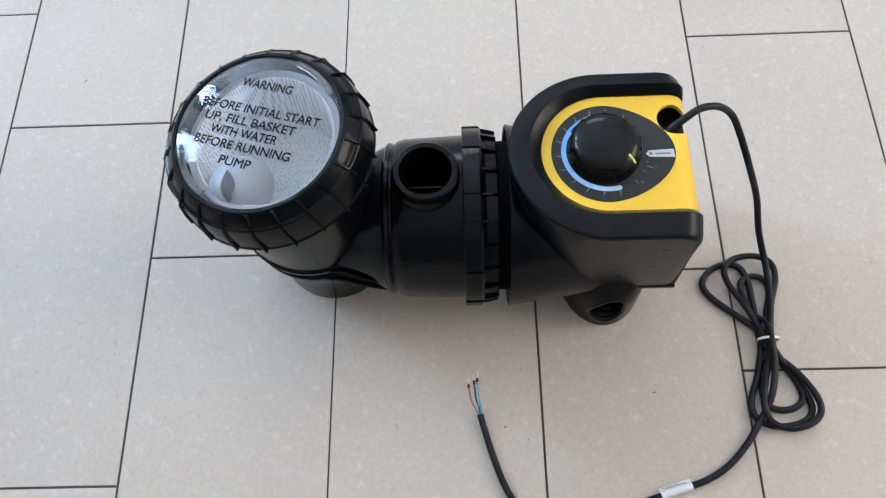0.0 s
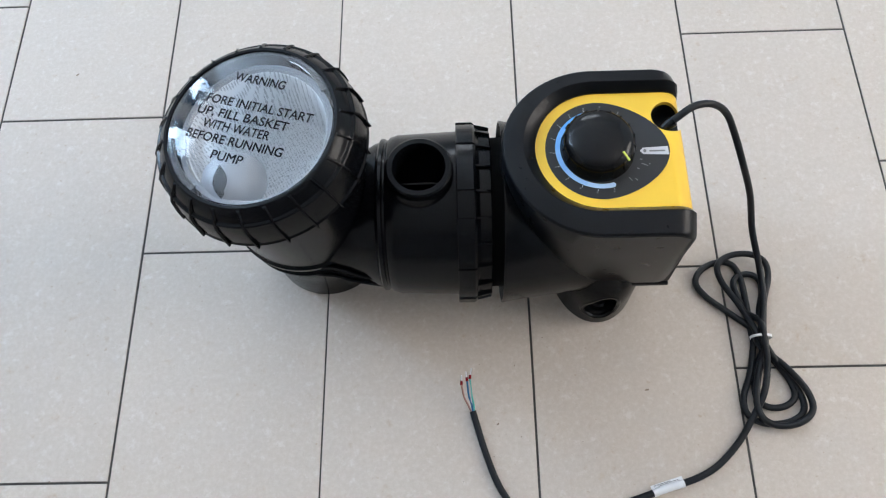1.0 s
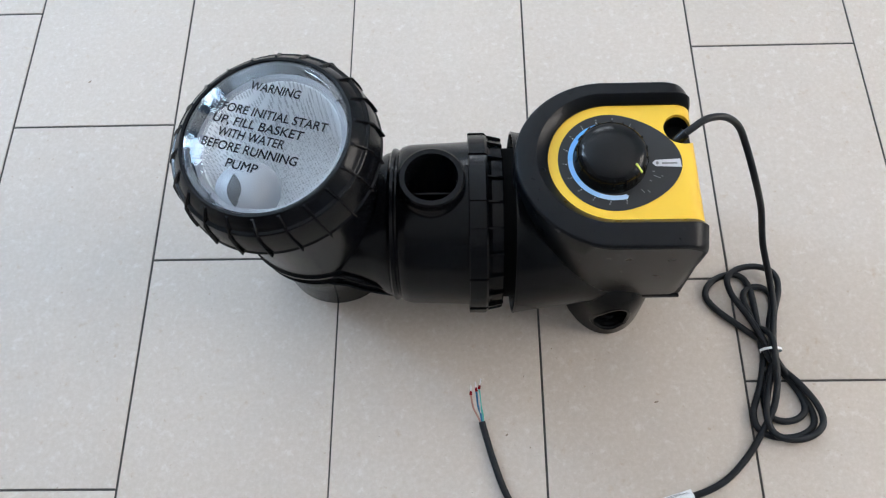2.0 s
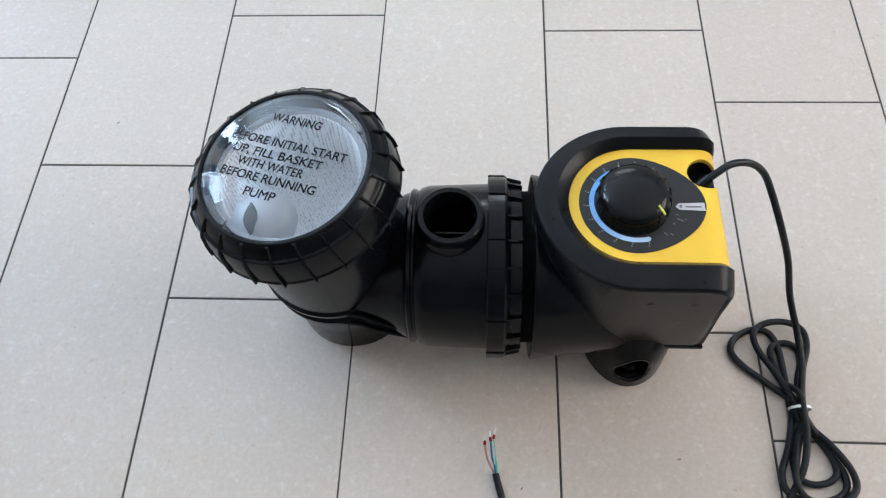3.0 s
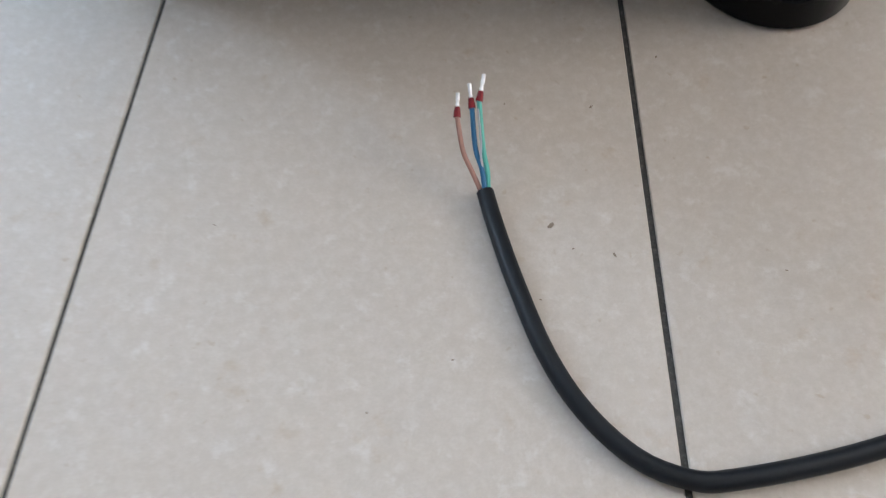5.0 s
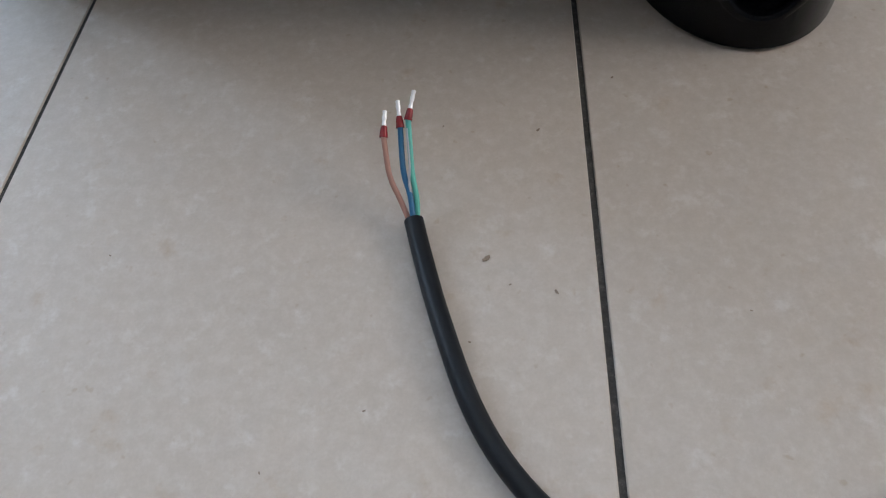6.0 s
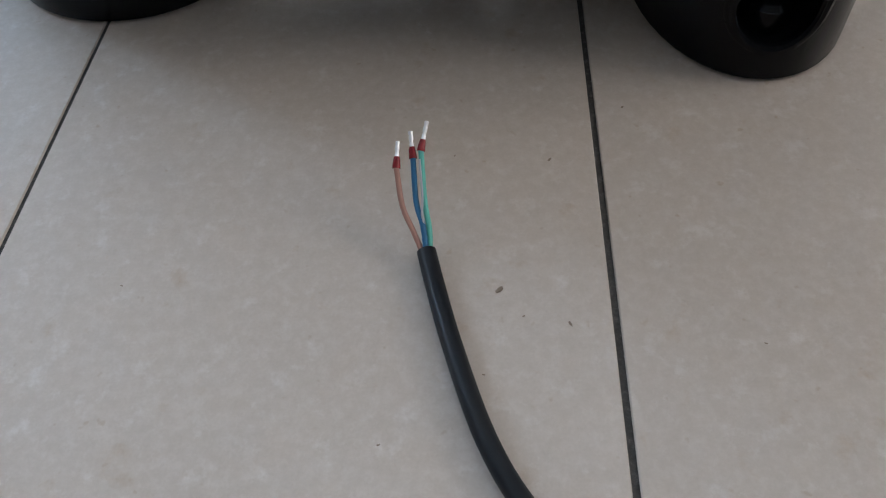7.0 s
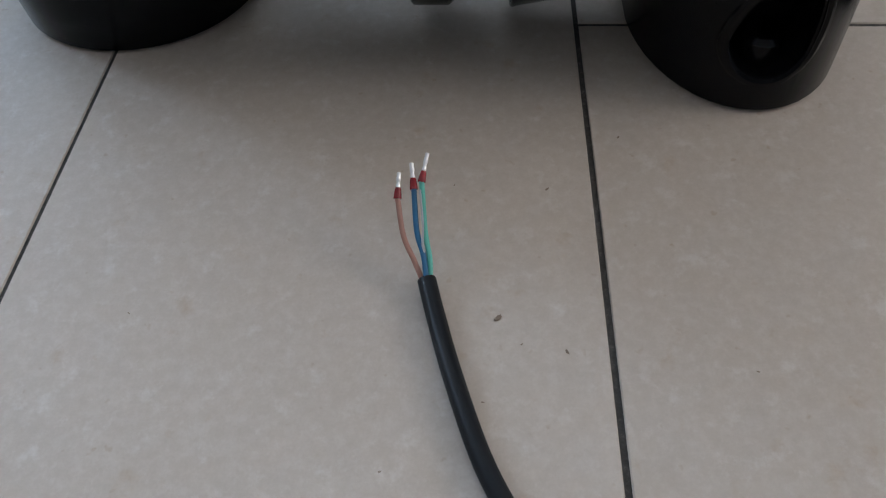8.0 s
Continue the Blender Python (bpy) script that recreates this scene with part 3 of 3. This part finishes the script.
RAISE = Matrix.Translation((0, 0, 0.08)) @ Matrix.Diagonal((1, 1, 1.026, 1)) @ Matrix.Translation((0, 0, -0.08))
for ob in (tower, rim, panel, knob):
    for piece in [ob] + ob.children_recursive:
        piece.data.transform(RAISE)

# foot with screw pocket
FOOT_HALF = 0.0282


def stadium(r, z, cx=0.398, half=FOOT_HALF, n=48):
    out = []
    for k in range(n):
        t = math.tau * k / n
        out.append(Vector((cx + r * math.cos(t), 1.5 * r * math.sin(t) + (half if math.sin(t) >= 0 else -half), z)))
    return out


foot_bm = skin([stadium(r, z) for r, z in ((0.0645, 0.0), (0.0668, 0.003), (0.066, 0.05), (0.065, 0.075), (0.06, 0.1), (0.045, 0.13))], True, True, True)
FOOT_X, PX_, PZ_, SLOT = 0.398, 0.395, 0.045, 0.02


def slot_ring(r, y, n=48):
    """The pocket's outline: round below, drawn out upwards."""
    out = []
    for k in range(n):
        c, u = math.cos(math.tau * k / n), math.sin(math.tau * k / n)
        out.append(Vector((PX_ + r * c + (0.006 if u > 0 else 0) * u, y, PZ_ + r * u + (SLOT * u if u > 0 else 0))))
    return out


foot_me = carve(foot_bm, skin([slot_ring(r, y) for r, y in ((0.0165, -0.092), (0.0195, -0.11), (0.0225, -0.122), (0.026, -0.16))], True, True, True))
foot = part("motor_foot", foot_me, BLACK, pump, "round black foot with screw pocket")


def foot_front(x, z):
    """The foot's front face."""
    wide = 0.0667 - 0.0007 * z / 0.05 if z < 0.05 else 0.066 - 0.001 * (z - 0.05) / 0.025 if z < 0.075 else 0.065 - 0.2 * (z - 0.075)
    return -FOOT_HALF - 1.5 * math.sqrt(wide * wide - (x - FOOT_X) ** 2)


edge = slot_ring(0.0243, 0.0)
rim_rings = []
for k, p in enumerate(edge):
    u = (p - Vector((PX_, 0, PZ_ + SLOT / 2))).normalized()
    c = Vector((p.x, foot_front(p.x, p.z) + 0.0034, p.z))
    rim_rings.append([c + 0.004 * (math.cos(math.tau * j / 10) * u + math.sin(math.tau * j / 10) * Vector((0, -1, 0))) for j in range(10)])
part("pocket_rim", skin(rim_rings + rim_rings[:1]), BLACK, foot)
part("screw_boss", lathe([(0.013, 0.0), (0.0125, 0.018), (0.0095, 0.021), (0.0055, 0.021), (0.005, 0.01)], Matrix.Translation((0.396, -0.104, 0.02)), 28), BLACK, foot)

# ---- power cable ----
cable = thing("power_cable", "black round power cable bundled in loops with bare wire ends", "cable")
CR_ = 0.00468
TIE = Vector((0.627, -0.159, 0.0))
# places of the passes inside the tie, as across and height
PASS = [(0.0, 0.0225), (-0.0098, 0.0047), (0.0, 0.0047), (0.0098, 0.0047), (-0.0055, 0.0137), (0.0055, 0.0137), (0.0, 0.0047)]


def teardrop(length, width, angle, z, flip, full=0.65, n=9):
    """A loop that leaves the tie and comes back to it."""
    u = Vector((math.cos(radians(angle)), math.sin(radians(angle)), 0))
    v = Vector((-u.y, u.x, 0))
    out = []
    for k in range(1, n):
        s = k / n
        a = length * math.sin(math.pi * s) ** 0.85
        w = flip * width * 0.65 * math.sin(math.tau * s) * (1 - full + full * math.sin(math.pi * s))
        out.append(TIE + u * a + v * w + Vector((0, 0, z)))
    return out


def through_tie(k, down):
    dx, z = PASS[k]
    a, c = TIE + Vector((dx * 0.9, 0.009, z)), TIE + Vector((dx * 0.9, -0.009, z))
    return [a, c] if down else [c, a]


pts = [Vector(p) for p in ((0.452, 0.036, 0.263), (0.46, 0.041, 0.271), (0.4715, 0.0475, 0.2775), (0.492, 0.06, 0.2805), (0.518, 0.068, 0.271), (0.542, 0.07, 0.247), (0.559, 0.058, 0.219), (0.576, 0.03, 0.187), (0.603, 0.012, 0.126), (0.618, -0.018, 0.075), (0.632, -0.06, 0.042), (0.635, -0.105, 0.029))]
pts += through_tie(0, True) + teardrop(0.122, 0.07, -87, 0.006, 1, 0.3)
pts += through_tie(1, False) + teardrop(0.128, 0.062, 116, 0.0055, -1)
pts += through_tie(2, True) + teardrop(0.127, 0.064, -80, 0.014, 1, 0.3)
pts += through_tie(3, False) + teardrop(0.13, 0.066, 95, 0.0135, -1, 0.5)
pts += through_tie(4, True) + teardrop(0.1, 0.047, -83, 0.0055, 1, 0.35)
pts += through_tie(5, False) + teardrop(0.1, 0.038, 92, 0.0055, -1)
pts += [TIE + Vector((0.0, 0.02, 0.024)), TIE + Vector((0.0, -0.012, 0.025)), Vector((0.627, -0.2, 0.021)), Vector((0.617, -0.24, 0.0165)), Vector((0.597, -0.275, 0.0075))]
pts += [Vector((x, y, 0.0046)) for x, y in ((0.575, -0.305), (0.544, -0.334), (0.512, -0.351), (0.472, -0.363), (0.416, -0.3805), (0.365, -0.396), (0.32, -0.4055), (0.3, -0.406), (0.278, -0.397), (0.257, -0.376), (0.241, -0.348), (0.227, -0.308), (0.2176, -0.275))]
pts += [Vector((0.2125, -0.2555, 0.0065))]
run = spline(pts, 0.005)
part("cable_sheath", tube(run, CR_, 14), RUBBER, cable)
part("strain_relief", tube([Vector((0.451, 0.0355, 0.261)), Vector((0.46, 0.041, 0.27)), Vector((0.4655, 0.044, 0.2735))], 0.0072, 20), GLOSS, cable)
# wires
END = Vector((0.2125, -0.2565, 0.0068))


def raised(p):
    """The free ends stand up off the tiles."""
    p = Vector(p)
    f = max(0.0, (p.y + 0.2565) / 0.0765)
    return p + f * Vector((0.0039, -0.0255, 0.0265))


for colour, name, mid, top, tip, off in ((BROWN_WIRE, "brown", (0.1992, -0.228, 0.0085), (0.1946, -0.204, 0.0095), (0.1942, -0.1885, 0.0105), (-0.0016, 0, -0.0008)),
                                   (BLUE_WIRE, "blue", (0.2056, -0.225, 0.008), (0.2022, -0.1975, 0.0095), (0.2, -0.182, 0.0108), (0.0, 0, 0.0014)),
                                   (GREEN_WIRE, "green", (0.2098, -0.226, 0.0085), (0.2058, -0.1935, 0.0105), (0.2074, -0.1765, 0.012), (0.0018, 0, -0.0006))):
    a, mid, top, tip = END + Vector(off), raised(mid), raised(top), raised(tip)
    tip = top + (tip - top) * 1.06
    wire = part("wire", tube(spline([a, (a + mid) / 2 + Vector((0.0009 if name != "brown" else 0.0, 0, 0)), mid, top], 0.003), 0.00138, 12), colour, cable, name + " insulated wire")
    d = (tip - top).normalized()
    f = part("ferrule_sleeve", tube([top - d * 0.0004, top + d * 0.0006, top + d * 0.0022, top + d * 0.0042, top + d * 0.0054], lambda s: 0.00205 - 0.00075 * s * s, 14), RED, wire, "red ferrule sleeve")
    PIN = Matrix.Translation(top + d * 0.0048) @ d.to_track_quat("Z", "Y").to_matrix().to_4x4()
    long = (tip - top).length - 0.0048
    part("ferrule_pin", lathe([(0.00108, 0.0), (0.00108, long * 0.22), (0.0009, long * 0.28), (0.0009, long * 0.42), (0.00115, long * 0.5), (0.00115, long * 0.68), (0.00095, long * 0.76), (0.0011, long * 0.84), (0.0011, long * 0.97), (0.0008, long)], PIN, 14), TIN, wire, "tinned metal pin")
# yellow stripe of the green wire
part("wire_stripe", tube(spline([END + Vector((0.0012, 0.002, 0.0008))] + [raised(q) for q in ((0.2092, -0.235, 0.0094), (0.2086, -0.222, 0.0098), (0.2056, -0.2, 0.0114))], 0.003), 0.0006, 6), GREY_PRINT, cable, "pale stripe")
# label sleeve with unreadable print
lab = spline([(0.494, -0.357, 0.0046), (0.472, -0.363, 0.0046), (0.4515, -0.3695, 0.0046)], 0.004)
d_lab = (lab[-1] - lab[0]).normalized()
LAB = Matrix.Translation((lab[0] + lab[-1]) / 2) @ Matrix.Rotation(math.atan2(-d_lab.y, -d_lab.x), 4, "Z")
sleeve = part("label_sleeve", tube(lab, CR_ + 0.0006, 18), LABEL, cable, "white wrapped label with illegible print")
part("label_flag", box((-0.0225, -0.001, -0.0042), (0.0225, 0.0098, -0.0036), 0, LAB @ pose(0, 0, 0.0045)), LABEL, sleeve)
for y, x0, x1 in ((0.0052, -0.018, 0.019), (0.0068, -0.013, 0.016), (0.0083, -0.018, 0.006), (0.0028, -0.019, 0.014)):
    x = x0
    while x < x1:
        step = 0.002 + 0.003 * ((x * 7919) % 1)
        part("printed_bar", box((x, y - 0.00045, 0.0), (min(x + step, x1), y + 0.00045, 0.0002), 0, LAB @ pose(0, 0, 0.001 if y > 0.0045 else 0.0034)), DIM_PRINT, sleeve)
        x += step + 0.0008
part("cable_tie", skin([[TIE + Vector((rx * math.cos(t), dy, 0.0145 + rz * math.sin(t))) for t in [math.tau * k / 28 for k in range(28)]] for rx, rz, dy in ((0.0142, 0.0138, -0.0018), (0.0152, 0.0143, -0.0018), (0.0152, 0.0143, 0.0018), (0.0142, 0.0138, 0.0018), (0.0142, 0.0138, -0.0018))]), NYLON, cable, "white twist tie round the loops")

# ---- crumbs of dirt on the tiles ----
random.seed(4)
for x, y, r in ((-0.4545, 0.339, 0.003), (0.46, -0.2285, 0.0028), (0.247, -0.273, 0.0025), (0.279, -0.2905, 0.0013), (0.2743, -0.1895, 0.0015), (0.0677, -0.2735, 0.0008),
                (0.3167, -0.1487, 0.0011), (0.364, -0.299, 0.0007), (0.197, -0.35, 0.0008), (0.258, -0.287, 0.0008), (0.24, -0.317, 0.0007), (0.224, -0.187, 0.0007), (0.158, -0.377, 0.0007), (-0.377, -0.341, 0.002)):
    bm = bmesh.new()
    bmesh.ops.create_icosphere(bm, subdivisions=1, radius=r * 0.75)
    turn = random.random() * 3
    for v in bm.verts:
        v.co = Matrix.Rotation(turn, 3, "Z") @ Vector((v.co.x * (1.1 + random.random()), v.co.y * (0.5 + 0.4 * random.random()), v.co.z * 0.3))
    ob = tagged(part("dirt_crumb", bm, DIRT), "small brown crumb of dirt on the floor", "crumb", "crumbs on the floor")
    ob.location = (x, y, r * 0.2)

# ---- floor: bed of grout and single tiles ----
floor = tagged(part("floor", box((X0 - WALL, Y0 - WALL, -0.12), (X1 + WALL, Y1 + WALL, -0.0011)), GROUT), "beige rectangular porcelain tiles with dark grey joints", "floor", kind="structure")
inner = [-0.57, -0.294, 0.0, 0.3, 0.589, 0.868]
xs = [inner[0] - 0.3 * k for k in range(7, 0, -1)] + inner + [inner[-1] + 0.3 * k for k in range(1, 8)]
# per column: a cross joint and the tile length
LENGTHS = {-0.87: (0.491, 0.6), -0.57: (0.248, 0.591), -0.294: (0.0, 0.597), 0.0: (0.05, 0.6), 0.3: (-0.0425, 0.598), 0.589: (0.388, 0.588), 0.868: (0.13, 0.6)}
random.seed(9)
GAP, NARROW = 0.0016, {0.0: 0.00115}
for a, c in zip(xs, xs[1:]):
    w = c - a
    off, long = LENGTHS.get(round(a, 3), (random.random() * 0.6, 0.6))
    bm = bmesh.new()
    left, right = a + NARROW.get(round(a, 3), GAP), c - NARROW.get(round(c, 3), GAP)
    hx, hy, e = (right - left) / 2, long / 2 - GAP, 0.0006
    low, mid_, top_ = ([bm.verts.new((sx * (hx - i), sy * (hy - i), z)) for sx, sy in ((-1, -1), (1, -1), (1, 1), (-1, 1))] for i, z in ((0, -0.008), (0, -0.0009), (e, 0.0)))
    for p, q in ((low, mid_), (mid_, top_)):
        for i in range(4):
            bm.faces.new((p[i], p[(i + 1) % 4], q[(i + 1) % 4], q[i]))
    bm.faces.new(top_)
    me = finish(bm, "tile", 10)
    me.materials.append(TILE)
    k0 = math.floor((Y0 - off) / long)
    for k in range(k0, k0 + 16):
        ob = new("tile", me)
        ob.parent = floor
        ob.location = ((left + right) / 2, off + long * (k + 0.5), 0)

# columns along the side walls, one joined field
bm = bmesh.new()
for a in [xs[0] - 0.3 * k for k in (1, 2)] + [xs[-1] + 0.3 * k for k in (0, 1)]:
    off = random.random() * 0.6
    for k in range(math.floor((Y0 - off) / 0.6), math.floor((Y1 - off) / 0.6) + 1):
        box((a + GAP, off + 0.6 * k + GAP, -0.008), (a + 0.3 - GAP, off + 0.6 * k + 0.6 - GAP, 0.0), 0, Matrix(), bm)
tagged(part("tile_field", bm, TILE, floor, "beige tiles along the side walls"), kind="stuff")
